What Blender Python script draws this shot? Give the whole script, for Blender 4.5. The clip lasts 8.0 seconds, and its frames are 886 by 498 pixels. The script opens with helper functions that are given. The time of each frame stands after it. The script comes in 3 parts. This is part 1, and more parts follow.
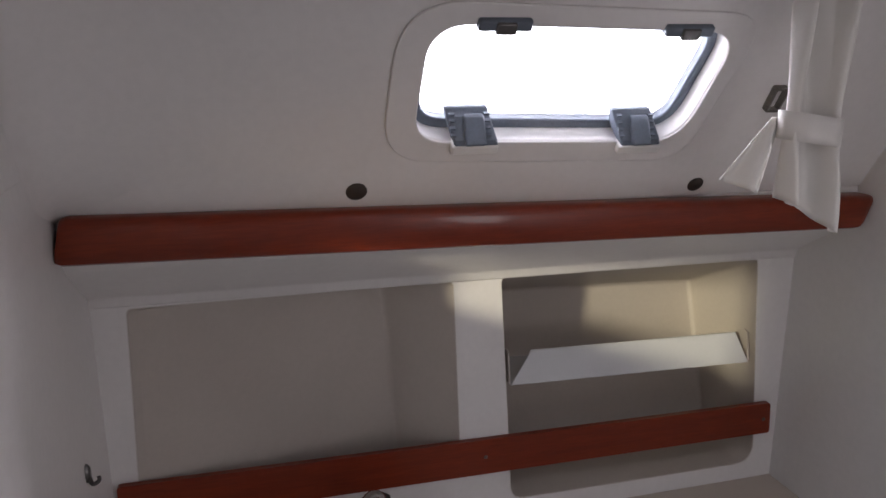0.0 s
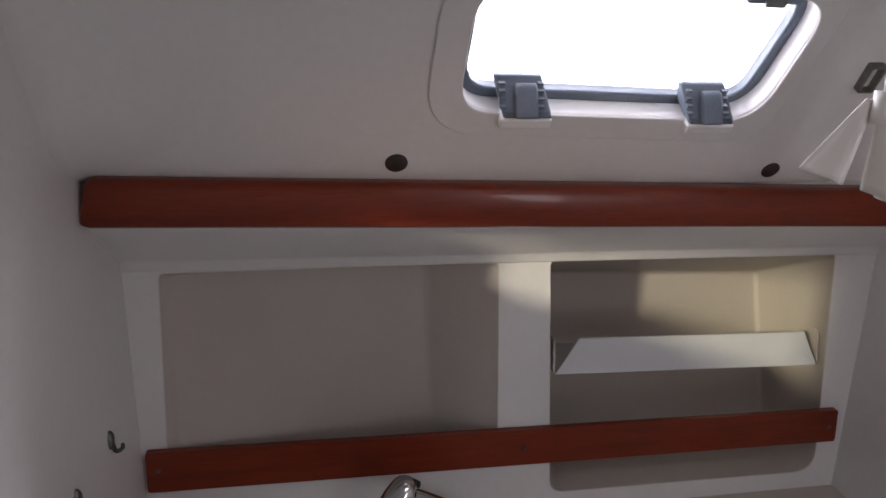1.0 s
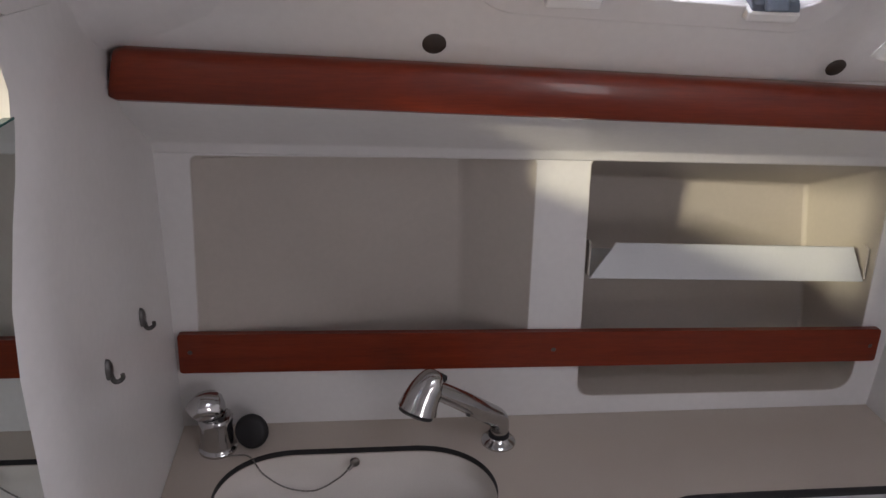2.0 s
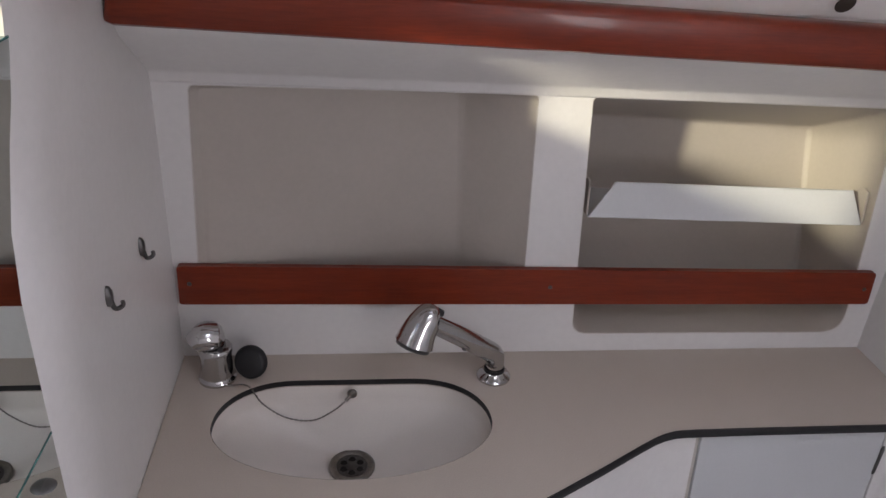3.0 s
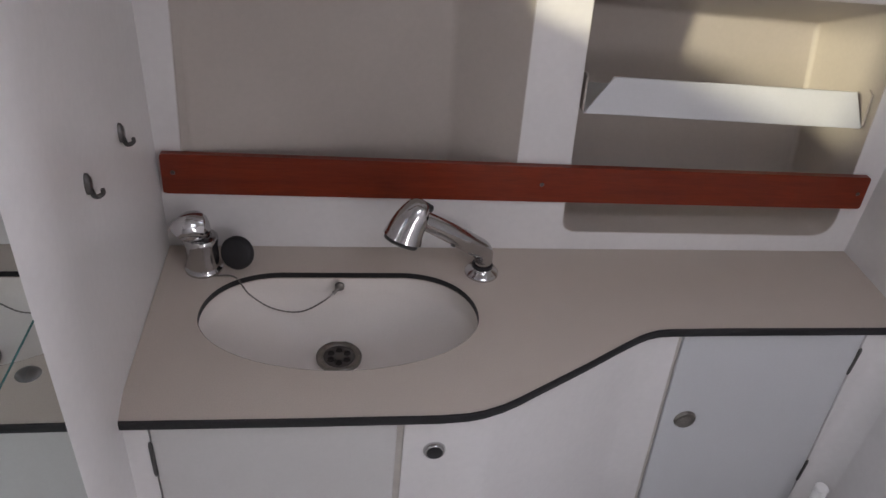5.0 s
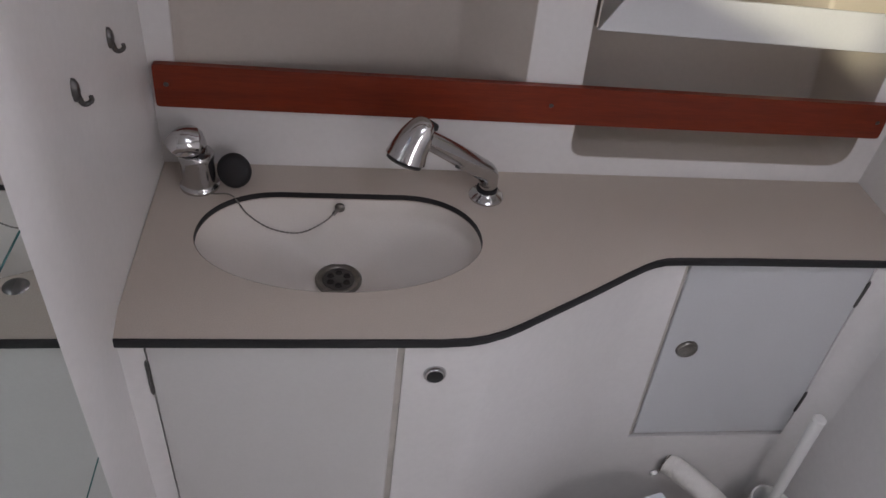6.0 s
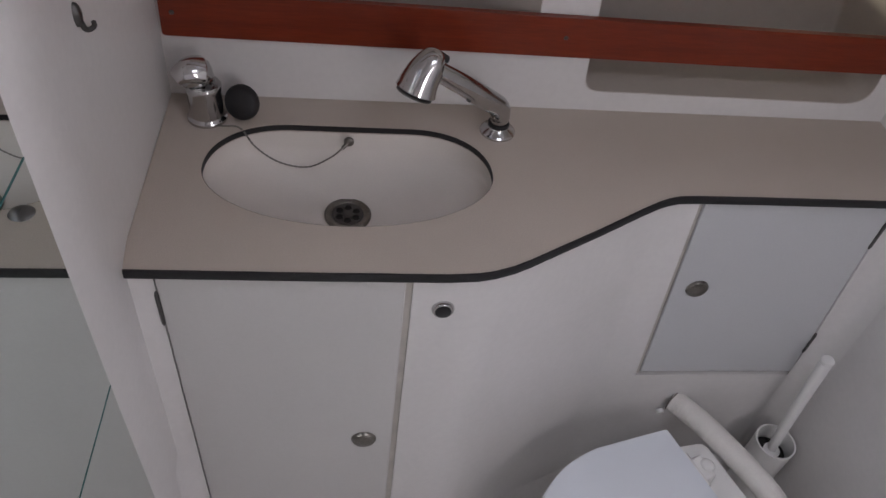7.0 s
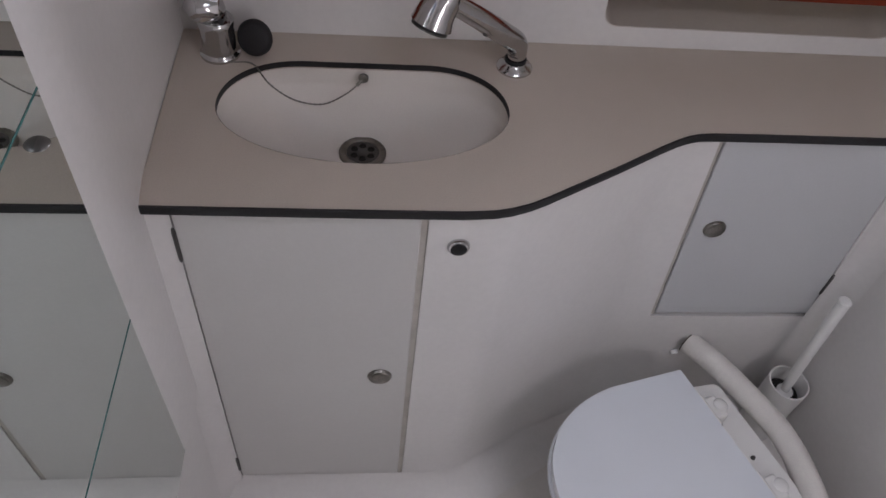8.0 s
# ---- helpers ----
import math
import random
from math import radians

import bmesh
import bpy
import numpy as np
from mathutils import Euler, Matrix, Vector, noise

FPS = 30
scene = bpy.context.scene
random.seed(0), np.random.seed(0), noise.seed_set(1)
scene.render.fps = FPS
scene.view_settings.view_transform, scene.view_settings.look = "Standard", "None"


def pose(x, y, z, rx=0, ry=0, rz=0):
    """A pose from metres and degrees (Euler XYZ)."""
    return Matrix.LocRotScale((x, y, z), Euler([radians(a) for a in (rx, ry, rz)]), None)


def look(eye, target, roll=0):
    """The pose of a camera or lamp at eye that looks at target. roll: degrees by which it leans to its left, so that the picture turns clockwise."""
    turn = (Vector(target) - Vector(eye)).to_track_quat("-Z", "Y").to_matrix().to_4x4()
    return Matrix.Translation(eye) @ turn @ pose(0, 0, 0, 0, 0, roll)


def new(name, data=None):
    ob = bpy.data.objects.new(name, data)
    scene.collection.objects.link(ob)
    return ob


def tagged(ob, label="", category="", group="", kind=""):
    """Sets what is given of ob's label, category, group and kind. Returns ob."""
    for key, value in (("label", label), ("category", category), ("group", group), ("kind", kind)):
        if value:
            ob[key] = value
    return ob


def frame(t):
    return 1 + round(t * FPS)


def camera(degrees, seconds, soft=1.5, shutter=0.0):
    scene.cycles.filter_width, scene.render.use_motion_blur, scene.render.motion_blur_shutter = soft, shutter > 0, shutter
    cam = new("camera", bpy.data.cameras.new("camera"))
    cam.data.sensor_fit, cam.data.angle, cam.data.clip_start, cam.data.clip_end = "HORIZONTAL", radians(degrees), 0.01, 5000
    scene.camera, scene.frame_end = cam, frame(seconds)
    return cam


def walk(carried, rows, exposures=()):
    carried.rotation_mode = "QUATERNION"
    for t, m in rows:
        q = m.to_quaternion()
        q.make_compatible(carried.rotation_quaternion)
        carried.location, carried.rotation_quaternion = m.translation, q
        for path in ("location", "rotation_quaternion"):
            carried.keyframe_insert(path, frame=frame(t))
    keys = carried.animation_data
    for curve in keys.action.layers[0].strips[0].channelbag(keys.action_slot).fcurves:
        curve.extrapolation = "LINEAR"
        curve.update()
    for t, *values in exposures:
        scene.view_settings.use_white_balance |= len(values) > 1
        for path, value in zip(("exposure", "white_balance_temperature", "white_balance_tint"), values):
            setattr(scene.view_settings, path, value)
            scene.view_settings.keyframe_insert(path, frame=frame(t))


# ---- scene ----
cam = camera(61, 8.0)
PATH = [
    (0, (-0.1978, -0.2088, 1.6217), (0.2522, 1.4742, 1.1691), -0.33),
    (0.5, (-0.1831, -0.1775, 1.6175), (0.2679, 1.4989, 1.1420), 0.54),
    (1, (-0.1591, -0.1473, 1.6155), (0.1462, 1.5476, 1.0920), 1.25),
    (1.5, (-0.1472, -0.1369, 1.5920), (0.0975, 1.5326, 0.9653), 1.92),
    (2, (-0.1503, -0.1320, 1.5753), (0.0622, 1.5072, 0.8626), 2.66),
    (2.2, (-0.1542, -0.1279, 1.5729), (0.0535, 1.4989, 0.8309), 2.78),
    (3.3, (-0.1460, -0.1422, 1.5601), (0.0728, 1.4249, 0.7020), 4.15),
    (3.5, (-0.1441, -0.1428, 1.5578), (0.0773, 1.4151, 0.6838), 4.36),
    (4, (-0.1435, -0.1426, 1.5608), (0.0833, 1.3851, 0.6362), 4.84),
    (4.2, (-0.1441, -0.1396, 1.5610), (0.0832, 1.3742, 0.6140), 5.05),
    (5.3, (-0.1490, -0.1137, 1.5504), (0.0986, 1.3011, 0.4654), 6.51),
    (5.5, (-0.1499, -0.1099, 1.5426), (0.0991, 1.2858, 0.4335), 6.94),
    (6, (-0.1508, -0.1012, 1.5264), (0.0967, 1.2388, 0.3503), 7.79),
    (6.5, (-0.1456, -0.0975, 1.5213), (0.0898, 1.1896, 0.2853), 8.14),
    (7, (-0.1457, -0.1011, 1.5153), (0.0752, 1.1443, 0.2346), 8.15),
    (7.5, (-0.1433, -0.1043, 1.5104), (0.0583, 1.0940, 0.1824), 8.00),
    (8, (-0.1469, -0.1079, 1.5033), (0.0420, 1.0465, 0.1352), 7.71),
]
walk(cam, [(t, look(eye, target, roll)) for t, eye, target, roll in PATH],
     [(0, -0.78, 6250, 20), (1.0, -0.85, 6250, 20), (1.5, -0.75, 6250, 20), (2.2, -0.4, 6120, 19), (3.5, -0.04, 6080, 19), (5.5, -0.14, 6120, 18.5), (8, -0.22, 6170, 19)])

# ---- light ----
world = bpy.data.worlds.new("sky")
scene.world = world
world.use_nodes = True
wn = world.node_tree
sky = wn.nodes.new("ShaderNodeTexSky")
sky.sky_type, sky.sun_disc = "NISHITA", False
sky.sun_elevation, sky.sun_rotation = radians(16.0), radians(232)
wn.links.new(sky.outputs[0], wn.nodes["Background"].inputs[0])
wn.nodes["Background"].inputs[1].default_value = 0.12


def area(name, m, sx, sy, watts, colour):
    """Daylight standing in an assumed opening out of view."""
    d = bpy.data.lights.new(name, "AREA")
    d.shape, d.size, d.size_y, d.energy, d.color = "RECTANGLE", sx, sy, watts, colour
    ob = new(name, d)
    ob.matrix_world = m
    return ob


# Overhead fill lamp, added under an assumed hatch.
area("assumed_hatch_light", look((0.30, -0.11, 2.08), (0.30, -0.109, 0)), 0.46, 0.46, 4.9, (0.90, 0.95, 1.0))
# Fill lamp from behind the camera; its doorway's place is assumed.
area("assumed_doorway_light", look((0.60, -0.875, 1.36), (-0.30, 0.55, 0.85)), 0.20, 0.60, 4.3, (1.0, 0.965, 0.91))
sun_data = bpy.data.lights.new("sun", "SUN")
sun_data.energy, sun_data.angle, sun_data.color = 4.6, radians(3.0), (1.0, 0.95, 0.62)
new("sun", sun_data).matrix_world = look((-3.04, -2.32, 2.6), (0, 0, 1.5))


# ---- materials ----
def material(name, colour, rough=0.5, metal=0.0, vary=0.06, scale=6.0, grain=0.0, grain_scale=300.0, coat=0.0, stretch=(1, 1, 1), tint=None, bump=0.0, transmission=0.0, sheen=0.0):
    """Principled material: broad stains at `scale`, fine speckle at `grain_scale`, relief from the speckle."""
    m = bpy.data.materials.new(name)
    m.use_nodes = True
    t = m.node_tree
    b = t.nodes["Principled BSDF"]
    b.inputs["Roughness"].default_value, b.inputs["Metallic"].default_value = rough, metal
    b.inputs["Coat Weight"].default_value, b.inputs["Coat Roughness"].default_value = coat, 0.08
    b.inputs["Transmission Weight"].default_value = transmission
    b.inputs["Sheen Weight"].default_value = sheen
    co = t.nodes.new("ShaderNodeTexCoord")
    mp = t.nodes.new("ShaderNodeMapping")
    mp.inputs["Scale"].default_value = stretch
    t.links.new(co.outputs["Object"], mp.inputs[0])
    big = t.nodes.new("ShaderNodeTexNoise")
    big.inputs["Scale"].default_value, big.inputs["Detail"].default_value = scale, 5
    fine = t.nodes.new("ShaderNodeTexNoise")
    fine.inputs["Scale"].default_value, fine.inputs["Detail"].default_value = grain_scale, 3
    t.links.new(mp.outputs[0], big.inputs[0])
    t.links.new(mp.outputs[0], fine.inputs[0])
    r1 = t.nodes.new("ShaderNodeMapRange")
    r1.inputs[1].default_value, r1.inputs[2].default_value = 0.3, 0.7
    t.links.new(big.outputs[0], r1.inputs[0])
    mix = t.nodes.new("ShaderNodeMix")
    mix.data_type = "RGBA"
    t.links.new(r1.outputs[0], mix.inputs[0])
    low = tint or tuple(c * (1 - vary) for c in colour)
    mix.inputs[6].default_value, mix.inputs[7].default_value = (*low, 1), (*colour, 1)
    r2 = t.nodes.new("ShaderNodeMapRange")
    r2.inputs[1].default_value, r2.inputs[2].default_value = 0.35, 0.65
    r2.inputs[3].default_value, r2.inputs[4].default_value = 1 - grain, 1 + grain * 0.5
    t.links.new(fine.outputs[0], r2.inputs[0])
    mul = t.nodes.new("ShaderNodeVectorMath")
    mul.operation = "SCALE"
    t.links.new(mix.outputs[2], mul.inputs[0])
    t.links.new(r2.outputs[0], mul.inputs["Scale"])
    t.links.new(mul.outputs[0], b.inputs["Base Color"])
    rr = t.nodes.new("ShaderNodeMapRange")
    rr.inputs[3].default_value, rr.inputs[4].default_value = max(rough - 0.06, 0), min(rough + 0.06, 1)
    if rough > 0.02:
        t.links.new(big.outputs[0], rr.inputs[0])
        t.links.new(rr.outputs[0], b.inputs["Roughness"])
    if bump:
        bp = t.nodes.new("ShaderNodeBump")
        bp.inputs["Strength"].default_value, bp.inputs["Distance"].default_value = bump, 0.002
        t.links.new(fine.outputs[0], bp.inputs["Height"])
        t.links.new(bp.outputs[0], b.inputs["Normal"])
    return m


GELCOAT = material("gelcoat_white", (0.73, 0.705, 0.69), 0.38, vary=0.08, scale=3.5, grain=0.02, grain_scale=90, bump=0.03)
# Niche beige, darkened further to hold the shade inside the pockets.
LINER = material("niche_liner_shaded", (0.455, 0.405, 0.36), 0.5, vary=0.07, scale=5, grain=0.02, grain_scale=120, bump=0.05)
LAMINATE = material("cabinet_laminate", (0.56, 0.563, 0.572), 0.42, vary=0.04, scale=3, grain=0.015, grain_scale=200, bump=0.02)
LAMINATE_WARM = material("vanity_door_laminate", (0.60, 0.582, 0.565), 0.42, vary=0.05, scale=3, grain=0.015, grain_scale=200, bump=0.02)
GROOVE = material("groove", (0.52, 0.48, 0.435), 0.7, vary=0.2, scale=30)
COUNTER = material("counter_beige", (0.53, 0.463, 0.403), 0.6, vary=0.05, scale=6, grain=0.09, grain_scale=650, bump=0.02)
COUNTER.node_tree.nodes["Principled BSDF"].inputs["IOR"].default_value = 1.4
SINK = material("sink_beige", (0.74, 0.685, 0.635), 0.38, vary=0.05, scale=9, grain=0.02, grain_scale=400)
BLACK = material("black_edging", (0.013, 0.012, 0.014), 0.6, vary=0.3, scale=40, grain=0.1, grain_scale=300)
WOOD = material("varnished_mahogany", (0.200, 0.026, 0.007), 0.32, vary=0.3, scale=5, grain=0.14, grain_scale=60, coat=0.22, stretch=(0.6, 9, 9), tint=(0.140, 0.018, 0.006), bump=0.05)
WOOD.node_tree.nodes["Principled BSDF"].inputs["Specular IOR Level"].default_value = 0.3
CHROME = material("chrome", (0.56, 0.55, 0.55), 0.13, metal=1.0, vary=0.12, scale=40)
STEEL = material("brushed_steel", (0.30, 0.28, 0.255), 0.30, metal=1.0, vary=0.25, scale=60, grain=0.15, grain_scale=500)
PEWTER = material("pewter", (0.15, 0.145, 0.14), 0.34, metal=0.9, vary=0.3, scale=60)
RUBBER = material("rubber", (0.012, 0.011, 0.013), 0.55, vary=0.3, scale=50)
FRAME = material("grey_frame_plastic", (0.135, 0.162, 0.205), 0.5, vary=0.2, scale=30, grain=0.08)
PLUG = material("brown_cap", (0.045, 0.030, 0.022), 0.6, vary=0.3, scale=60)
WHITE = material("white_plastic", (0.82, 0.81, 0.79), 0.3, vary=0.04, scale=12)
LID = material("toilet_seat_white", (0.77, 0.80, 0.85), 0.2, vary=0.03, scale=8, coat=0.3)
HOSE = material("hose_white", (0.76, 0.73, 0.69), 0.45, vary=0.08, scale=15, grain=0.03)
CLOTH = material("curtain_cloth", (0.67, 0.645, 0.61), 0.8, vary=0.04, scale=12, grain=0.02, grain_scale=900, bump=0.04, sheen=0.2)
MIRROR = material("mirror_silver", (0.80, 0.86, 0.84), 0.012, metal=1.0, vary=0.02, scale=3)
GLASS_EDGE = material("glass_edge", (0.05, 0.16, 0.15), 0.2, vary=0.2, scale=30)
DARK = material("dark_void", (0.02, 0.018, 0.017), 0.8, vary=0.2)
FLOOR = material("floor_gelcoat", (0.70, 0.67, 0.64), 0.5, vary=0.06, scale=5, grain=0.02, grain_scale=120, bump=0.03)

pane_mat = bpy.data.materials.new("window_glass")
pane_mat.use_nodes = True
pb = pane_mat.node_tree.nodes["Principled BSDF"]
pb.inputs["Transmission Weight"].default_value, pb.inputs["Roughness"].default_value, pb.inputs["IOR"].default_value = 1.0, 0.0, 1.05

glow = bpy.data.materials.new("bright_sky")
glow.use_nodes = True
gt = glow.node_tree
gt.nodes.remove(gt.nodes["Principled BSDF"])
ge = gt.nodes.new("ShaderNodeEmission")
ge.inputs[0].default_value, ge.inputs[1].default_value = (0.94, 0.96, 1.0, 1), 24.0
gt.links.new(ge.outputs[0], gt.nodes["Material Output"].inputs[0])


# ---- mesh helpers ----
def link(name, bm, mat, parent=None, label="", smooth=True, bevel=0.0, seg=3, solid=0.0, sharp=40):
    bmesh.ops.remove_doubles(bm, verts=bm.verts, dist=1e-6)
    bmesh.ops.recalc_face_normals(bm, faces=bm.faces)
    me = bpy.data.meshes.new(name)
    bm.to_mesh(me)
    bm.free()
    if smooth:
        me.polygons.foreach_set("use_smooth", [True] * len(me.polygons))
        me.set_sharp_from_angle(angle=radians(sharp))
    me.materials.append(mat)
    ob = new(name, me)
    if parent:
        ob.parent = parent
    if label:
        tagged(ob, label)
    if solid:
        s = ob.modifiers.new("thick", "SOLIDIFY")
        s.thickness, s.offset = solid, 0
    if bevel:
        b = ob.modifiers.new("round", "BEVEL")
        b.width, b.segments, b.limit_method, b.angle_limit = bevel, seg, "ANGLE", radians(45)
        b.harden_normals = False
    return ob


def thing(name, label, category, at=(0, 0, 0), group=""):
    ob = new(name)
    ob.location = at
    ob.empty_display_size = 0.05
    tagged(ob, label, category, group)
    bpy.context.view_layer.update()
    return ob


def setting(name, bm, mat, label="", **k):
    ob = link(name, bm, mat, None, label, **k)
    return tagged(ob, kind="structure", category=name.split("_")[0])


def box(a, b, bm=None):
    bm = bm or bmesh.new()
    m = Matrix.LocRotScale([(p + q) / 2 for p, q in zip(a, b)], None, [abs(q - p) for p, q in zip(a, b)])
    bmesh.ops.create_cube(bm, size=1, matrix=m)
    return bm


def plate(outer, holes, depth, m):
    """A flat plate in local x, y with holes, extruded by depth along local z, then placed by m."""
    bm = bmesh.new()
    for loop in (outer, *holes):
        vs = [bm.verts.new((x, y, 0)) for x, y in loop]
        for k in range(len(vs)):
            bm.edges.new((vs[k - 1], vs[k]))
    bmesh.ops.triangle_fill(bm, use_beauty=True, edges=bm.edges[:])
    out = bmesh.ops.extrude_face_region(bm, geom=bm.faces[:])
    bmesh.ops.translate(bm, vec=(0, 0, depth), verts=[v for v in out["geom"] if isinstance(v, bmesh.types.BMVert)])
    bmesh.ops.transform(bm, matrix=m, verts=bm.verts)
    return bm


def rounded(points, radii, seg=6):
    """A polygon with its corners rounded."""
    out, n = [], len(points)
    for k in range(n):
        p = Vector(points[k])
        r = radii[k] if isinstance(radii, (list, tuple)) else radii
        if r <= 0:
            out.append(tuple(p))
            continue
        a, b = (Vector(points[k - 1]) - p), (Vector(points[(k + 1) % n]) - p)
        ang = a.angle(b)
        cut = min(r / math.tan(ang / 2), a.length * 0.49, b.length * 0.49)
        s, e = p + a.normalized() * cut, p + b.normalized() * cut
        for i in range(seg + 1):
            t = i / seg
            out.append(tuple(s * (1 - t) ** 2 + p * 2 * t * (1 - t) + e * t * t))
    return out


def turned(profile, m, seg=32, bm=None):
    """A body of revolution: (radius, height) round local z, placed by m."""
    bm = bm or bmesh.new()
    rings = []
    for r, z in profile:
        if r < 1e-6:
            rings.append([bm.verts.new(m @ Vector((0, 0, z)))])
        else:
            rings.append([bm.verts.new(m @ Vector((r * math.cos(2 * math.pi * k / seg), r * math.sin(2 * math.pi * k / seg), z))) for k in range(seg)])
    for lo, hi in zip(rings, rings[1:]):
        for k in range(seg):
            q = [lo[k % len(lo)], lo[(k + 1) % len(lo)], hi[(k + 1) % len(hi)], hi[k % len(hi)]]
            q = list(dict.fromkeys(q))
            if len(q) > 2:
                bm.faces.new(q)
    return bm


def spline(points, n):
    """A smooth line through points."""
    P = [Vector(p) for p in points]
    P = [P[0] * 2 - P[1], *P, P[-1] * 2 - P[-2]]
    out = []
    for k in range(1, len(P) - 2):
        a, b, c, d = P[k - 1 : k + 3]
        for i in range(n):
            t = i / n
            out.append(0.5 * (2 * b + (c - a) * t + (2 * a - 5 * b + 4 * c - d) * t * t + (3 * b - a - 3 * c + d) * t ** 3))
    return out + [P[-2]]


def tube(points, radius, n=8, seg=16, caps=True, squash=1.0):
    """A round bar along a smooth line; radius is one number or a function of 0..1."""
    line = spline(points, n) if n > 1 else [Vector(p) for p in points]
    bm, rings, side = bmesh.new(), [], None
    for k, p in enumerate(line):
        d = (line[min(k + 1, len(line) - 1)] - line[max(k - 1, 0)]).normalized()
        if side is None:
            side = d.orthogonal().normalized()
        side = (side - d * side.dot(d)).normalized()
        up = d.cross(side)
        r = radius(k / (len(line) - 1)) if callable(radius) else radius
        rings.append([bm.verts.new(p + r * (side * math.cos(2 * math.pi * i / seg) + up * squash * math.sin(2 * math.pi * i / seg))) for i in range(seg)])
    for a, b in zip(rings, rings[1:]):
        for i in range(seg):
            bm.faces.new((a[i], a[(i + 1) % seg], b[(i + 1) % seg], b[i]))
    if caps:
        bm.faces.new(rings[0])
        bm.faces.new(rings[-1])
    return bm


def prism(profile, axis_from, axis_to, place):
    """A profile of (u, v) carried from one station to another: place(s, u, v) gives the point."""
    bm = bmesh.new()
    a = [bm.verts.new(place(axis_from, u, v)) for u, v in profile]
    b = [bm.verts.new(place(axis_to, u, v)) for u, v in profile]
    for k in range(len(profile)):
        bm.faces.new((a[k - 1], a[k], b[k], b[k - 1]))
    bm.faces.new(a)
    bm.faces.new(b)
    return bm


# ---- the plan ----
XL, XR = -0.422, 0.759          # bulkheads
Y_HULL, TOP, DECK = 0.90, 0.82, -0.06
YZ = Matrix(((0, 0, 1, 0), (1, 0, 0, 0), (0, 1, 0, 0), (0, 0, 0, 1)))   # local x, y, z to world y, z, x
XZ = Matrix(((1, 0, 0, 0), (0, 0, 1, 0), (0, 1, 0, 0), (0, 0, 0, 1)))   # local x, y, z to world x, z, y


# floor
setting("floor", box((-0.60, -1.0, DECK - 0.05), (0.95, 1.2, DECK)), FLOOR, "cream moulded gelcoat floor")
# left bulkhead with the mirror opening, plus a slot added above for the sun
EDGE = [(0.386, 0.420), (0.70, 0.414), (1.12, 0.413), (1.22, 0.414), (1.28, 0.424), (1.34, 0.452), (1.39, 0.482), (1.44, 0.496), (1.468, 0.488), (1.495, 0.462)]
WIDE, RISE = 0.190, 0.010                 # the flare's width, and how far it stands proud
GLASS = XL + 0.003                        # the mirror's face


def flare(z):
    """The flare dies away at its head."""
    return RISE * (1 - min(1, max(0, (z - 1.40) / 0.10)) ** 2 * 0.97)


# the last three points form the added slot that shapes the sunbeam
hole = [(-0.62, 0.386)] + [(y + WIDE * 0.3, z) for z, y in EDGE] + [(0.05, 1.640), (0.05, 1.424), (-0.62, 1.422)]
setting("wall_left", plate([(-1.0, DECK), (1.25, DECK), (1.25, 1.95), (-1.0, 1.95)], [hole], -0.03, Matrix.Translation((XL, 0, 0)) @ YZ), GELCOAT, "white gelcoat bulkhead with a rounded mirror opening and added sun slot")
# the bulkhead's edge, flaring gently out to a rounded nose beside the mirror
bm, cols = bmesh.new(), []
for (z0, y0), (z1, y1) in zip(EDGE, EDGE[1:]):
    for k in range(4 if z1 != EDGE[-1][0] else 5):
        z, y = z0 + (z1 - z0) * k / 4, y0 + (y1 - y0) * k / 4
        h = flare(z)
        line = []
        for q in range(25):
            u = q / 24
            v = min(1, u / 0.68)
            line.append((XL + 0.0004 + h * (v * v * (3 - 2 * v) - 0.85 * max(0, (u - 0.68) / 0.32) ** 2), y + WIDE * (1 - u)))
        line += [(XL - 0.03, y)]
        cols.append([bm.verts.new((x, v, z)) for x, v in line])
for a, b in zip(cols, cols[1:]):
    for k in range(len(a) - 1):
        bm.faces.new((a[k], a[k + 1], b[k + 1], b[k]))
for c in (cols[0], cols[-1]):
    bm.faces.new(c + [bm.verts.new((XL - 0.03, c[0].co.y, c[0].co.z))])
setting("wall_left_edge", bm, GELCOAT, "white rounded bulkhead edge beside the mirror", sharp=50)
setting("wall_right", plate([(-1.0, DECK), (1.25, DECK), (1.25, 1.95), (-1.0, 1.95)], [], 0.05, Matrix.Translation((XR, 0, 0)) @ YZ), GELCOAT, "white gelcoat bulkhead beside the toilet")
# unseen rear bulkhead; the doorway is placed to suit the lamp
setting("wall_rear", plate([(XL - 0.05, DECK), (XR + 0.05, DECK), (XR + 0.05, 1.95), (XL - 0.05, 1.95)],
        [rounded([(0.32, 0.10), (0.72, 0.10), (0.72, 1.74), (0.32, 1.74)], 0.05)], -0.05, Matrix.Translation((0, -0.86, 0)) @ XZ), GELCOAT, "white unseen bulkhead with an assumed doorway", bevel=0.005)
# unseen panel, added to shut out the sky behind the doorway
setting("wall_passage", box((XL - 0.001, -0.998, DECK), (XR + 0.001, -0.968, 1.80)), LAMINATE, "pale unseen panel added to close the assumed doorway")
# ceiling with an unseen hatch, added to house the overhead lamp
setting("ceiling", plate([(XL - 0.05, -1.0), (XR + 0.05, -1.0), (XR + 0.05, 0.70), (XL - 0.05, 0.70)],
        [rounded([(0.06, -0.35), (0.54, -0.35), (0.54, 0.13), (0.06, 0.13)], 0.05)], 0.05, Matrix.Translation((0, 0, 1.80))), GELCOAT, "white headliner with an added hatch opening out of view", bevel=0.005)
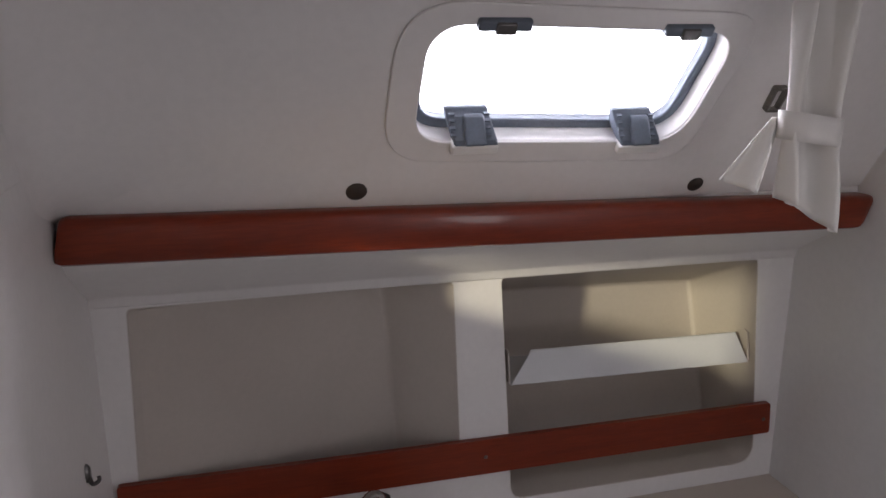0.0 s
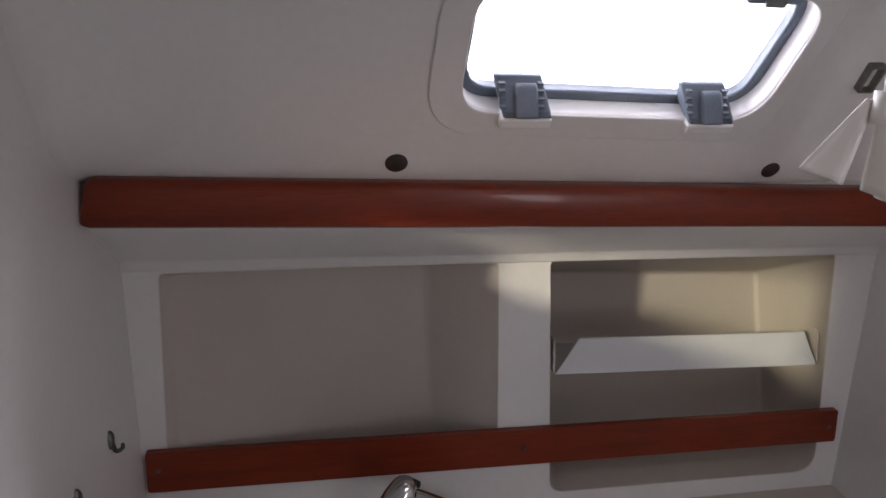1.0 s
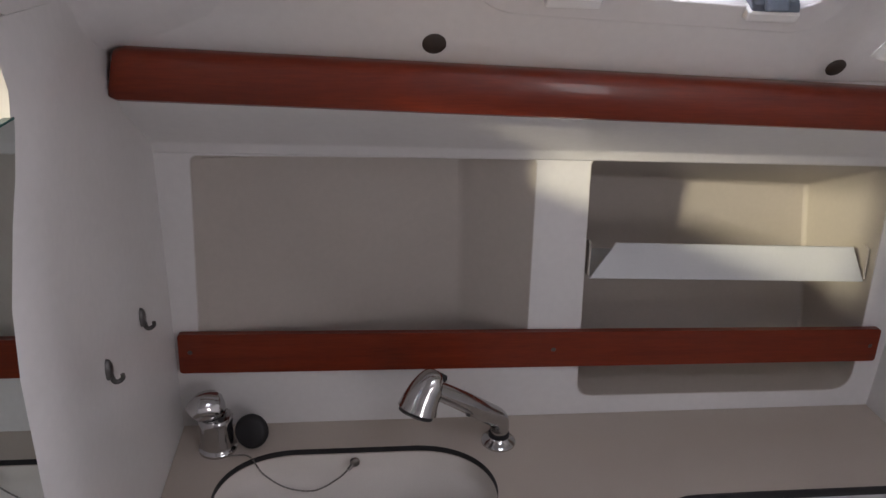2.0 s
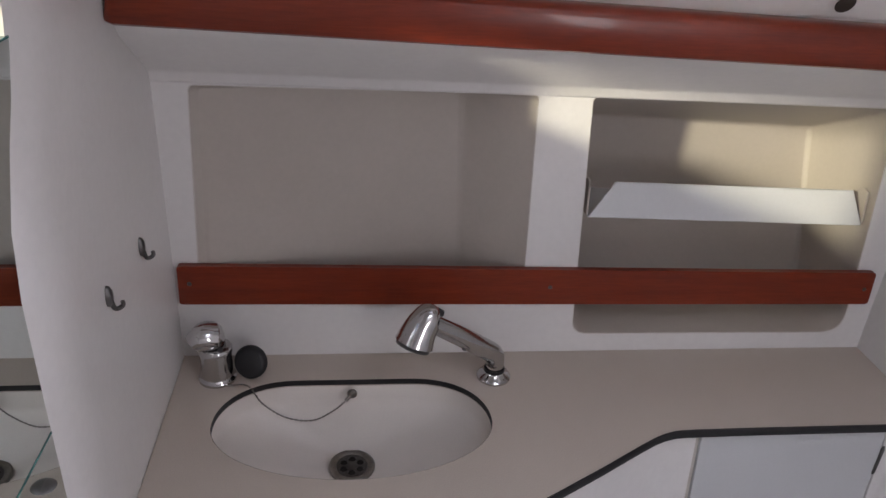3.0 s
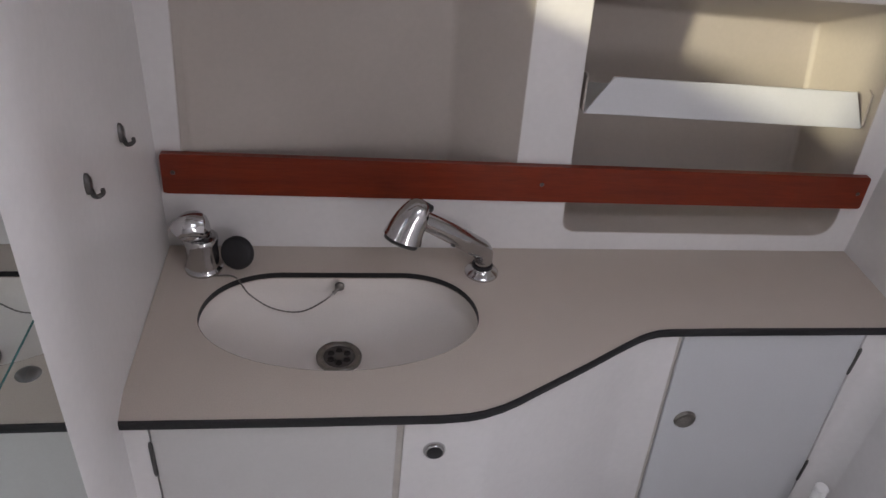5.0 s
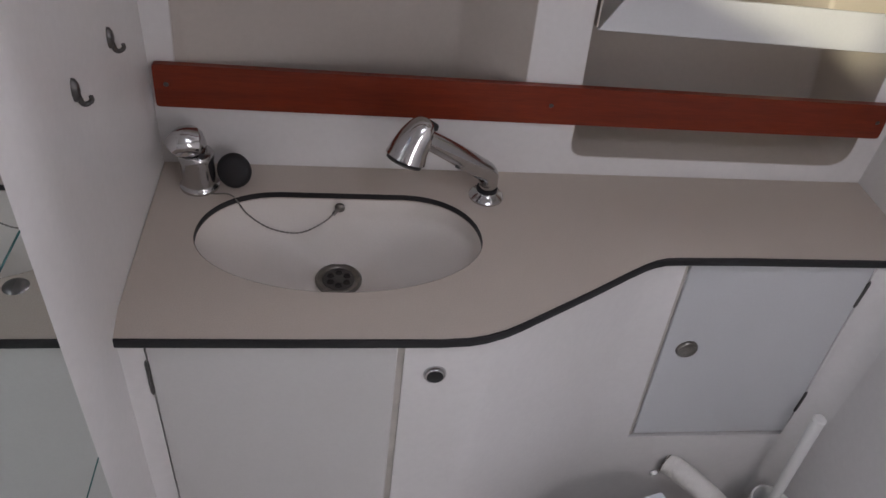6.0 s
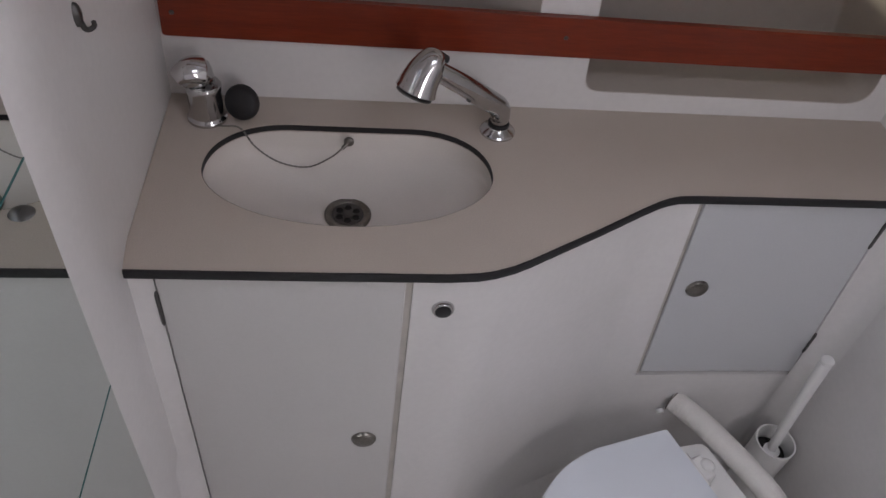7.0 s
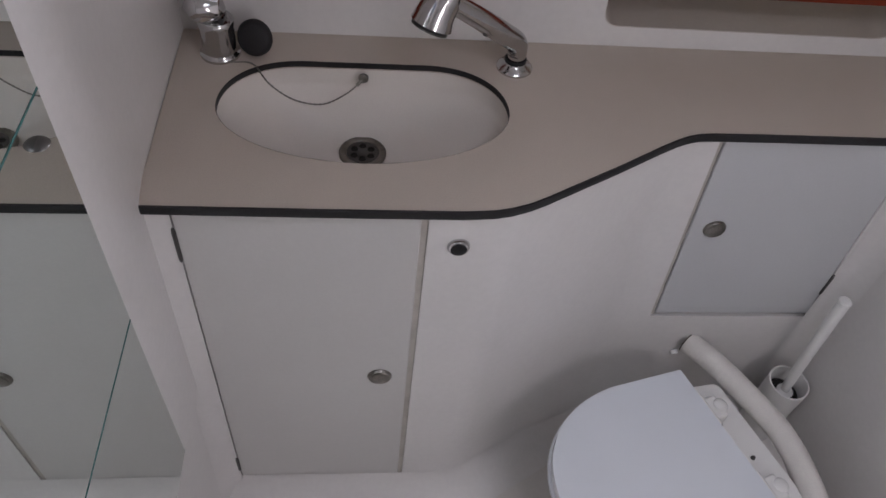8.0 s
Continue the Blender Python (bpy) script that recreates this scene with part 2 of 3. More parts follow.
setting("ceiling_hatch_coaming", plate([(0.03, -0.38), (0.57, -0.38), (0.57, 0.16), (0.03, 0.16)], [rounded([(0.06, -0.35), (0.54, -0.35), (0.54, 0.13), (0.06, 0.13)], 0.05)], 0.25, Matrix.Translation((0, 0, 1.85))), GELCOAT, "white coaming of the added unseen hatch")
setting("ceiling_hatch", box((0.01, -0.40, 2.102), (0.59, 0.18, 2.12)), WHITE, "white lid over the added unseen hatch", bevel=0.004)
# hull side: one moulding with two locker niches
left_niche = rounded([(-0.386, 0.940), (0.127, 0.940), (0.115, 1.268), (-0.373, 1.268)], [0.010, 0.012, 0.010, 0.010])
right_niche = rounded([(0.222, 0.856), (0.717, 0.853), (0.682, 1.262), (0.197, 1.268)], [0.028, 0.04, 0.010, 0.010])
setting("wall_hull", plate([(XL - 0.03, DECK), (XR + 0.03, DECK), (XR + 0.03, 1.276), (XL - 0.03, 1.276)], [left_niche, right_niche], 0.012, Matrix.Translation((0, Y_HULL, 0)) @ XZ), GELCOAT, "white moulded hull liner with two open niches")


def niche(front_loop, back_loop, y_back, label, lip=0.008):
    """The moulded pocket behind an opening: tapered sides and the leaning hull skin at its back."""
    bm = bmesh.new()
    steps, rings = 10, []
    cx, cz = sum(p[0] for p in front_loop) / len(front_loop), sum(p[1] for p in front_loop) / len(front_loop)
    hx, hz = max(p[0] for p in front_loop) - cx, max(p[1] for p in front_loop) - cz
    for k in range(6):
        q = k * math.pi / 10
        g = lip * (1 - math.sin(q))
        rings.append([bm.verts.new((cx + (a[0] - cx) * (1 + g / hx), Y_HULL - 0.0003 + lip * (1 - math.cos(q)), cz + (a[1] - cz) * (1 + g / hz))) for a in front_loop])
    for k in range(1, steps + 1):
        t = k / steps
        e = t
        rings.append([bm.verts.new((a[0] + (b[0] - a[0]) * e, Y_HULL + lip + (y_back(b[0], b[1]) - Y_HULL - lip) * t, a[1] + (b[1] - a[1]) * e)) for a, b in zip(front_loop, back_loop)])
    for a, b in zip(rings, rings[1:]):
        for k in range(len(a)):
            bm.faces.new((a[k - 1], a[k], b[k], b[k - 1]))
    bm.faces.new(rings[-1])
    return setting("wall_niche", bm, LINER, label, bevel=0.010, sharp=75)


def skin_y(x, z):
    return 1.022 + 0.035 * (x - XL) + 0.16 * (z - 0.95)


niche(left_niche, rounded([(-0.374, 0.940), (0.024, 0.940), (0.010, 1.262), (-0.362, 1.262)], [0.010, 0.012, 0.010, 0.010]), lambda x, z: 0.905 + 0.17 * (x + 0.37) + 0.01 * (z - 0.95), "beige pocket with a slanted side", 0.001)
niche(right_niche, rounded([(0.228, 0.872), (0.706, 0.868), (0.674, 1.168), (0.206, 1.190)], [0.028, 0.04, 0.010, 0.010]), skin_y, "beige pocket behind the tray shelf", 0.001)
# underside of the side deck, between niches and coachroof
deck_profile = [(0.899, 1.262), (0.896, 1.266), (0.895, 1.276), (0.888, 1.283), (0.790, 1.346), (0.778, 1.360), (0.776, 1.385), (0.775, 1.412), (0.90, 1.50), (1.20, 1.50), (1.20, 1.262)]
setting("wall_side_deck", prism(deck_profile, XL - 0.03, XR + 0.03, lambda s, u, v: (s, u, v + 0.004 - 0.010 * (s - 0.17))), GELCOAT, "white moulded beam above the niches", bevel=0.004, sharp=50)

# coachroof side with the window opening; local x along, local y up the slope
SLOPE = math.hypot(1, 0.6)
CS = Matrix(((1, 0, 0, 0), (0, -0.6 / SLOPE, 1 / SLOPE, 0.775), (0, 1 / SLOPE, 0.6 / SLOPE, 1.41), (0, 0, 0, 1)))


def up(z):
    return (z - 1.41) * SLOPE


opening = [(0.008, up(1.516)), (0.388, up(1.503)), (0.413, up(1.647)), (0.012, up(1.656))]
RADII = [0.045, 0.055, 0.045, 0.05]
setting("wall_coachroof", plate([(XL - 0.03, 0), (XR + 0.03, 0), (XR + 0.03, up(1.86)), (XL - 0.03, up(1.86))], [rounded(opening, RADII, 8)], 0.045, CS), GELCOAT, "white leaning coachroof side with a window", bevel=0.005)
# cove in the corner of coachroof side and left bulkhead
arc = [(0.000, -0.056), (0.002, -0.046), (0.012, -0.033), (0.030, -0.021), (0.060, -0.011), (0.100, -0.004), (0.150, -0.0004), (0.150, 0.006), (-0.006, 0.006), (-0.006, -0.056)]
bm, rings = bmesh.new(), []
for z, size in ((1.428, 0.05), (1.440, 0.20), (1.455, 0.48), (1.475, 0.78), (1.500, 0.95), (1.54, 1.0), (1.84, 1.0)):
    rings.append([bm.verts.new(CS @ Vector((XL + (u * size if u > 0 else u), up(z), v * size if v < 0 else v))) for u, v in arc])
for a, b in zip(rings, rings[1:]):
    for k in range(len(arc)):
        bm.faces.new((a[k - 1], a[k], b[k], b[k - 1]))
bm.faces.new(rings[0])
bm.faces.new(rings[-1])
tagged(link("trim_corner", bm, GELCOAT, None, "white rounded corner moulding beside the coachroof", sharp=75), kind="structure", category="trim")

# bright sky outside the window
bm = bmesh.new()
bm.faces.new([bm.verts.new(p) for p in ((-0.8, 1.75, 1.30), (1.7, 1.75, 1.30), (1.7, 1.35, 2.75), (-0.8, 1.35, 2.75))])
tagged(link("backdrop", bm, glow, None, "overexposed white sky outside the window"), kind="structure", category="backdrop")

# ---- window ----
win = thing("window_1", "small grey-framed opening portlight with two latches", "window", CS @ Vector((0.19, up(1.56), 0)))
win["kind"] = "structure"


def under(ob, parent):
    ob.parent = parent
    ob.matrix_parent_inverse = parent.matrix_world.inverted()
    return ob


def child(name, bm, mat, parent, label="", **k):
    bpy.context.view_layer.update()
    return under(link(name, bm, mat, None, label, **k), parent)


def grow(poly, d):
    c = Vector((sum(p[0] for p in poly) / len(poly), sum(p[1] for p in poly) / len(poly)))
    return [(p[0] + d * (1 if p[0] > c.x else -1), p[1] + d * (1 if p[1] > c.y else -1)) for p in poly]


bezel_out = rounded([(-0.030, up(1.490)), (0.404, up(1.475)), (0.442, up(1.668)), (-0.024, up(1.680))], [0.07, 0.06, 0.05, 0.08], 8)
child("window_trim", plate(bezel_out, [rounded(grow(opening, -0.001), RADII, 8)], -0.004, CS), GELCOAT, win, "cream moulded surround", bevel=0.003)
outer = CS @ Matrix.Translation((0, 0, 0.030))
child("window_frame", plate(rounded(grow(opening, 0.012), RADII, 8), [rounded(grow(opening, -0.012), [0.035] * 4, 8)], 0.018, outer), FRAME, win, "dark grey rubber-edged frame", bevel=0.003)
child("pane", plate(rounded(grow(opening, -0.008), [0.037] * 4, 8), [], 0.006, CS @ Matrix.Translation((0, 0, 0.038))), pane_mat, win).visible_shadow = False


def latch(x, z):
    """A grey lever latch from the frame to the lower lip, on a white foot."""
    m = CS @ Matrix.Translation((x, up(z), 0))
    body = child("latch", prism([(0.036, 0.034), (0.040, 0.022), (0.012, -0.012), (-0.004, -0.014), (-0.004, 0.0), (0.008, 0.034)], -0.029, 0.029, lambda s, u, v: m @ Vector((s + 0.010 * (u - 0.02) / -0.03, u, v))), FRAME, win, "grey plastic lever latch", bevel=0.003)
    child("lever", prism([(0.036, 0.014), (0.034, 0.004), (0.010, -0.022), (0.006, -0.016), (0.010, -0.010)], -0.012, 0.016, lambda s, u, v: m @ Vector((s, u, v))), FRAME, body, bevel=0.003)
    for k in range(4):
        u = 0.0155 + k * 0.0058
        v = -0.012 + (u - 0.012) * 1.214
        for sx in (-0.0265, 0.0195):
            child("rib", box((sx - 0.003, u, v - 0.0022), (sx + 0.004, u + 0.0026, v + 0.003)), FRAME, body).data.transform(m)
    child("foot", prism([(0.004, 0.004), (0.004, -0.016), (-0.010, -0.014), (-0.012, 0.002)], -0.031, 0.031, lambda s, u, v: m @ Vector((s + 0.004, u, v))), WHITE, body, "white plastic foot", bevel=0.003)


latch(0.085, 1.512)
latch(0.319, 1.504)
for hx, hz in ((0.098, 1.654), (0.334, 1.648)):
    m = CS @ Matrix.Translation((hx, up(hz), 0))
    hinge = child("hinge", box((-0.032, -0.004, -0.012), (0.032, 0.010, 0.030)), FRAME, win, "grey plastic hinge", bevel=0.003)
    hinge.data.transform(m)
    knuckle = child("knuckle", box((-0.012, -0.006, -0.016), (0.012, 0.008, -0.008)), PEWTER, hinge, bevel=0.002)
    knuckle.data.transform(m)

# ---- screw caps on the coachroof side ----
for cx, cz, r in ((-0.057, 1.449, 0.0140), (0.450, 1.432, 0.0125)):
    cap = tagged(link("screw_cap", turned([(0, 0.004), (r * 0.7, 0.0036), (r, 0.001), (r, -0.003), (0, -0.003)], CS @ Matrix.Translation((cx, up(cz), 0)) @ pose(0, 0, 0, 180, 0, 0), 24), PLUG, None, "round dark brown screw cap on white panel"), category="screw cap", group="screw caps")

# ---- varnished grab rail along the coachroof ----
rail = thing("grab_rail", "long varnished mahogany rail with rounded ends", "rail", (0.18, 0.76, 1.36))


def rail_rise(x):
    """The rail climbs a little towards the mirror."""
    return 0.0045 - 0.0267 * (x - 0.169)


rp = [(0.772, 1.364), (0.748, 1.360), (0.741, 1.363), (0.738, 1.370), (0.738, 1.4000), (0.7390, 1.4062), (0.7418, 1.4105), (0.7465, 1.4132), (0.755, 1.4140), (0.774, 1.4135)]
bm = bmesh.new()
xs = [-0.4175, -0.4155, -0.408, -0.3] + [-0.3 + k * 0.08 for k in range(1, 13)] + [0.742, 0.750, 0.754]
rings = []
for x in xs:
    near = min(x + 0.4175, 0.754 - x)
    sh = 1 - 0.12 * max(0, 1 - near / 0.010) ** 2
    rings.append([bm.verts.new((x + (0.012 * (1.388 - v) / 0.025 if x < -0.40 else (0.02 * (v - 1.388) / 0.025 if x > 0.74 else 0)) * -0.45 * (1 if x < 0 else -1), 0.772 + (u - 0.772) * sh, 1.388 + rail_rise(x) + (v - 1.388) * sh * (1.05 - 0.10 * (x - 0.17))) ) for u, v in rp])
for a, b in zip(rings, rings[1:]):
    for k in range(len(rp)):
        bm.faces.new((a[k - 1], a[k], b[k], b[k - 1]))
bm.faces.new(rings[0])
bm.faces.new(rings[-1])
child("plank", bm, WOOD, rail, bevel=0.002, sharp=30)

# ---- lower fiddle rail across the niches ----
fiddle = thing("fiddle_rail", "flat varnished mahogany board across the niches", "rail", (0.17, 0.89, 0.93))
child("plank", plate(rounded([(-0.416, 0.925), (0.7385, 0.918), (0.7345, 0.980), (-0.4145, 0.993)], 0.006, 4), [], 0.011, Matrix.Translation((0, 0.888, 0)) @ XZ), WOOD, fiddle, bevel=0.002)
for sx, sz in ((-0.398, 0.962), (0.169, 0.954), (0.722, 0.948)):
    child("screw", turned([(0, 0.0012), (0.003, 0.001), (0.0038, 0), (0.0038, -0.002), (0, -0.002)], pose(sx, 0.888, sz, 90, 0, 0), 12), PEWTER, fiddle, "small dull screw head")

# ---- tilted tray shelf in the niche ----
shelf = thing("shelf", "white folded shelf tray in the niche", "shelf", (0.45, 0.96, 1.07))
def tray_z(x):
    return 1.074 - 0.0236 * (x - 0.218)


def tray_point(x, y, h):
    return (x, y, tray_z(x) + h)


child("fiddle", prism([(0.0, 0.0), (0.053, 0.020), (0.053, 0.0235), (0.0, 0.0035)], 0, 1, lambda s, u, v: tray_point(0.218 + u * 0.82 if s == 0 else 0.686 - u * 0.34, 0.902 + v, u)), LAMINATE, shelf, bevel=0.0012)
child("tray", prism([(0.219, 0.906), (0.6845, 0.906), (0.680, 1.02), (0.225, 1.02)], -0.002, 0.002, lambda s, u, v: tray_point(u, v, s)), LAMINATE, shelf)
cheek = [(0.907, 0.002), (0.914, 0.054), (0.924, 0.058), (0.980, 0.030), (0.980, 0.002)]
child("cheek", prism(cheek, 0.2155, 0.2185, lambda s, u, v: tray_point(s, u, v)), LINER, shelf, "beige end cheek of the tray")
child("cheek", prism(cheek, 0.0, 0.003, lambda s, u, v: tray_point(0.688 - 0.08 * (u - 0.906) + s, u, v)), LINER, shelf, "beige end cheek of the tray")
child("screw", turned([(0, 0.001), (0.0025, 0.0008), (0.003, 0), (0, -0.001)], pose(0.2187, 0.930, tray_z(0.22) + 0.040, 0, 90, 0), 10), PEWTER, shelf)

# ---- mirror ----
mirror = thing("mirror", "tall frameless wall mirror in three panes", "mirror", (XL, 0.0, 0.41))


def edge_y(z):
    """Where the ridge meets the mirror at height z."""
    for (za, ya), (zb, yb) in zip(EDGE, EDGE[1:]):
        if z <= zb:
            return ya + (yb - ya) * max(0, z - za) / (zb - za)


for z0, z1 in ((0.380, 0.744), (0.746, 1.083), (1.085, 1.418)):
    pane = child("pane", plate([(-0.63, z0)] + [(edge_y(z0 + (z1 - z0) * k / 6) + 0.006, z0 + (z1 - z0) * k / 6) for k in range(7)] + [(-0.63, z1)], [], -0.0065, Matrix.Translation((GLASS, 0, 0)) @ YZ), MIRROR, mirror)
    child("glass_edge", box((GLASS - 0.0065, -0.63, z1), (GLASS + 0.0005, edge_y(z1) + 0.004, z1 + 0.002)), GLASS_EDGE, pane, "teal polished glass edge")
child("finger_pull", turned([(0, 0.0050), (0.30, 0.0047), (0.62, 0.0036), (0.88, 0.0020), (1.0, 0.0), (0.88, -0.0020), (0.62, -0.0036), (0.30, -0.0047), (0, -0.0050)], Matrix.Translation((GLASS, 0.382, 1.053)) @ Matrix.Diagonal((0.0110, 0.0105, 0.7, 1)), 36), PEWTER, mirror, "small steel finger pull")

# ---- coat hooks ----
def coat_hook(y, z):
    hook = thing("coat_hook", "small pewter coat hook on white bulkhead", "hook", (XL, y, z), "coat hooks")
    child("plate", turned([(0, 0.006), (0.006, 0.0055), (0.0085, 0.003), (0.009, 0), (0, 0)], Matrix.Translation((XL, y, z)) @ pose(0, 0, 0, 0, 90, 0) @ Matrix.Diagonal((1.5, 0.8, 1, 1)), 24), PEWTER, hook)
    child("prong", tube([(XL + 0.003, y, z - 0.006), (XL + 0.005, y + 0.003, z - 0.017), (XL + 0.009, y + 0.006, z - 0.019), (XL + 0.013, y + 0.008, z - 0.016), (XL + 0.013, y + 0.008, z - 0.011)], lambda t: 0.0032 - 0.0008 * t, 8, 12), PEWTER, hook)


coat_hook(0.755, 1.096)
coat_hook(0.614, 1.107)

# ---- countertop ----
front = [(XL + 0.001, 0.529), (-0.20, 0.5275), (-0.02, 0.5275), (0.018, 0.5300), (0.040, 0.5345), (0.067, 0.5440), (0.090, 0.5555), (0.112, 0.5680), (0.200, 0.6175), (0.270, 0.6590), (0.298, 0.6745), (0.316, 0.6825), (0.334, 0.6875), (0.356, 0.6890), (0.45, 0.6900), (XR - 0.001, 0.6890)]


def smooth_front(d):
    """The counter's front line, set back by d."""
    line = []
    for k, p in enumerate(front):
        a, b = Vector(front[max(k - 1, 0)]), Vector(front[min(k + 1, len(front) - 1)])
        t = (b - a).normalized()
        n = Vector((-t.y, t.x))
        line.append((p[0] + n.x * d if 0 < k < len(front) - 1 else p[0], p[1] + n.y * d))
    return line


def stadium(cx, cy, hx, hy, straight, seg=28):
    """The basin's outline: a long flat far side with round ends, a fuller oval towards the front."""
    out = []
    for k in range(seg * 2):
        a = -math.pi / 2 + math.pi * (k + 0.5) / seg
        c, s = math.cos(a), math.sin(a)
        sx = 1 if c > 0 else -1
        if s > 0:
            out.append((cx + sx * straight + (hx - straight) * (abs(c) ** 0.9) * sx, cy + hy * abs(s) ** 0.96))
        else:
            out.append((cx + hx * (abs(c) ** 1.0) * sx, cy - hy * 1.14 * abs(s) ** 0.98))
    return out


SX, SY = -0.1465, 0.7285
rim = stadium(SX, SY, 0.2045, 0.1005, 0.085)
worktop = thing("countertop", "beige laminate countertop with black rubber edging", "countertop", (0.18, 0.72, TOP))
THICK = 0.0125
child("slab", plate(smooth_front(0.0025) + [(XR - 0.001, Y_HULL - 0.001), (XL + 0.001, Y_HULL - 0.001)], [stadium(SX, SY, 0.2053, 0.1013, 0.085)], -THICK, Matrix.Translation((0, 0, TOP))), COUNTER, worktop)
f0, f1 = smooth_front(-0.001), smooth_front(0.0028)
bm = bmesh.new()
cols = []
for p, q in zip(f0, f1):
    cols.append([bm.verts.new((p[0], p[1] + 0.0012, TOP + 0.0008)), bm.verts.new((p[0], p[1], TOP - 0.002)), bm.verts.new((p[0], p[1], TOP - 0.0105)), bm.verts.new((p[0], p[1] + 0.0012, TOP - 0.0132)), bm.verts.new((q[0], q[1], TOP - 0.0132)), bm.verts.new((q[0], q[1], TOP + 0.0008))])
for a, b in zip(cols, cols[1:]):
    for k in range(6):
        bm.faces.new((a[k - 1], a[k], b[k], b[k - 1]))
bm.faces.new(cols[0])
bm.faces.new(cols[-1])
child("edge_trim", bm, BLACK, worktop, "black rubber edge strip", sharp=60)
child("sink_trim", plate(stadium(SX, SY, 0.2055, 0.1015, 0.085), [stadium(SX, SY, 0.2045, 0.1005, 0.085)], -0.0095, Matrix.Translation((0, 0, TOP - 0.0004))), BLACK, worktop, "black rubber strip round the sink cutout")

# ---- sink ----
sink = thing("sink", "cream oval inset washbasin with a steel drain", "sink", (SX, SY, TOP - 0.13))
DX, DY = -0.150, 0.752
levels = [(0.0, 1.03, 0.0), (0.004, 1.0, 0.0), (0.030, 0.985, 0.0), (0.039, 0.965, 0.01), (0.047, 0.92, 0.04), (0.060, 0.82, 0.14), (0.075, 0.68, 0.32), (0.092, 0.50, 0.58), (0.106, 0.33, 0.85), (0.1135, 0.20, 1.0)]
bm, rings = bmesh.new(), []
for drop, size, shift in levels:
    cx, cy = SX + (DX - SX) * shift, SY + (DY - SY) * shift
    rings.append([bm.verts.new((cx + (x - SX) * size, cy + (y - SY) * size, TOP - THICK + 0.001 - drop * 0.90)) for x, y in stadium(SX, SY, 0.2115, 0.1075, 0.085)])
for a, b in zip(rings, rings[1:]):
    for k in range(len(a)):
        bm.faces.new((a[k - 1], a[k], b[k], b[k - 1]))
bm.faces.new(rings[-1])
child("bowl", bm, SINK, sink, solid=0.003)
zb = TOP - THICK + 0.001 - 0.1135 * 0.90 + 0.003
drain = child("drain", turned([(0.036, 0.0), (0.036, 0.003), (0.033, 0.0055), (0.027, 0.0048), (0.0245, 0.0025), (0.024, 0.0005)], Matrix.Translation((DX, DY, zb)), 40), STEEL, sink, "stainless steel drain flange")
dish = plate([(0.0243 * math.cos(a), 0.0243 * math.sin(a)) for a in [k * math.pi / 20 for k in range(40)]],
             [[(0.0145 * math.cos(b) + 0.0060 * math.cos(a), 0.0145 * math.sin(b) + 0.0060 * math.sin(a)) for a in [k * math.pi / 6 for k in range(12)]] for b in [0.5 + n * math.pi / 3 for n in range(6)]], -0.002, Matrix.Translation((DX, DY, zb + 0.0030)))
child("strainer", dish, PEWTER, drain, "perforated strainer plate")
# flat dark disc that stands for the shade down the drain
child("drain_shade_disc", turned([(0, 0.0), (0.0242, 0.0), (0.0242, 0.0006), (0, 0.0006)], Matrix.Translation((DX, DY, zb)), 24), DARK, drain)
child("overflow_eye", turned([(0, 0.006), (0.005, 0.006), (0.0075, 0.004), (0.008, 0.0), (0, 0)], pose(-0.150, 0.822, 0.799, 90, 0, 0), 20), STEEL, sink, "small steel chain eye")

# ---- plug and chain ----
plug = thing("sink_plug", "black rubber sink plug on a thin chain", "sink plug", (-0.307, 0.85, TOP))
child("stopper", turned([(0, 0.010), (0.020, 0.010), (0.024, 0.008), (0.0265, 0.003), (0.0265, -0.002), (0.023, -0.006), (0.017, -0.010), (0, -0.010)], pose(-0.307, 0.843, TOP + 0.0275, 68, 0, -18), 36), RUBBER, plug, "round black rubber stopper")
links = spline([(-0.362, 0.815, TOP + 0.002), (-0.335, 0.818, TOP + 0.002), (-0.309, 0.814, TOP + 0.002), (-0.288, 0.806, TOP - 0.026), (-0.254, 0.806, 0.766), (-0.212, 0.807, 0.758), (-0.177, 0.811, 0.775), (-0.158, 0.815, 0.792), (-0.152, 0.818, 0.798)], 14)
child("chain", tube(links, lambda t: 0.0012 + 0.0005 * math.sin(t * 420), 1, 8), STEEL, plug, "thin ball chain")
child("clasp", tube([(-0.160, 0.813, 0.791), (-0.152, 0.818, 0.798)], 0.003, 4, 10), STEEL, plug)

# ---- mixer ----
mixer = thing("mixer_tap", "short chrome mixer tap with a domed lever", "tap", (-0.361, 0.846, TOP))
mm = Matrix.Translation((-0.356, 0.846, TOP))
child("body", turned([(0.0290, 0.0), (0.0290, 0.004), (0.0262, 0.007), (0.0250, 0.011), (0.0243, 0.046), (0.0256, 0.051), (0.0256, 0.057), (0.0232, 0.060), (0, 0.060)], mm, 40), CHROME, mixer)
lever = child("lever", turned([(0.0225, 0.059), (0.0252, 0.063), (0.0254, 0.072), (0.0236, 0.083), (0.0170, 0.0915), (0.008, 0.0950), (0, 0.0955)], mm @ pose(0, 0, 0, -6, -9, 0), 40), CHROME, mixer)
child("handle", tube([(-0.352, 0.846, TOP + 0.080), (-0.366, 0.840, TOP + 0.084), (-0.380, 0.834, TOP + 0.082), (-0.389, 0.830, TOP + 0.075)], lambda t: 0.0190 - 0.0080 * t * t, 8, 24, squash=0.55), CHROME, lever)
child("hot_cold_dot", turned([(0, 0.0015), (0.004, 0.001), (0.0045, 0), (0, -0.001)], pose(-0.344, 0.8235, TOP + 0.068, 75, 0, 25), 16), RUBBER, lever, "small dark index dot")

mixer.location += Vector((-0.003, -0.005, 0))
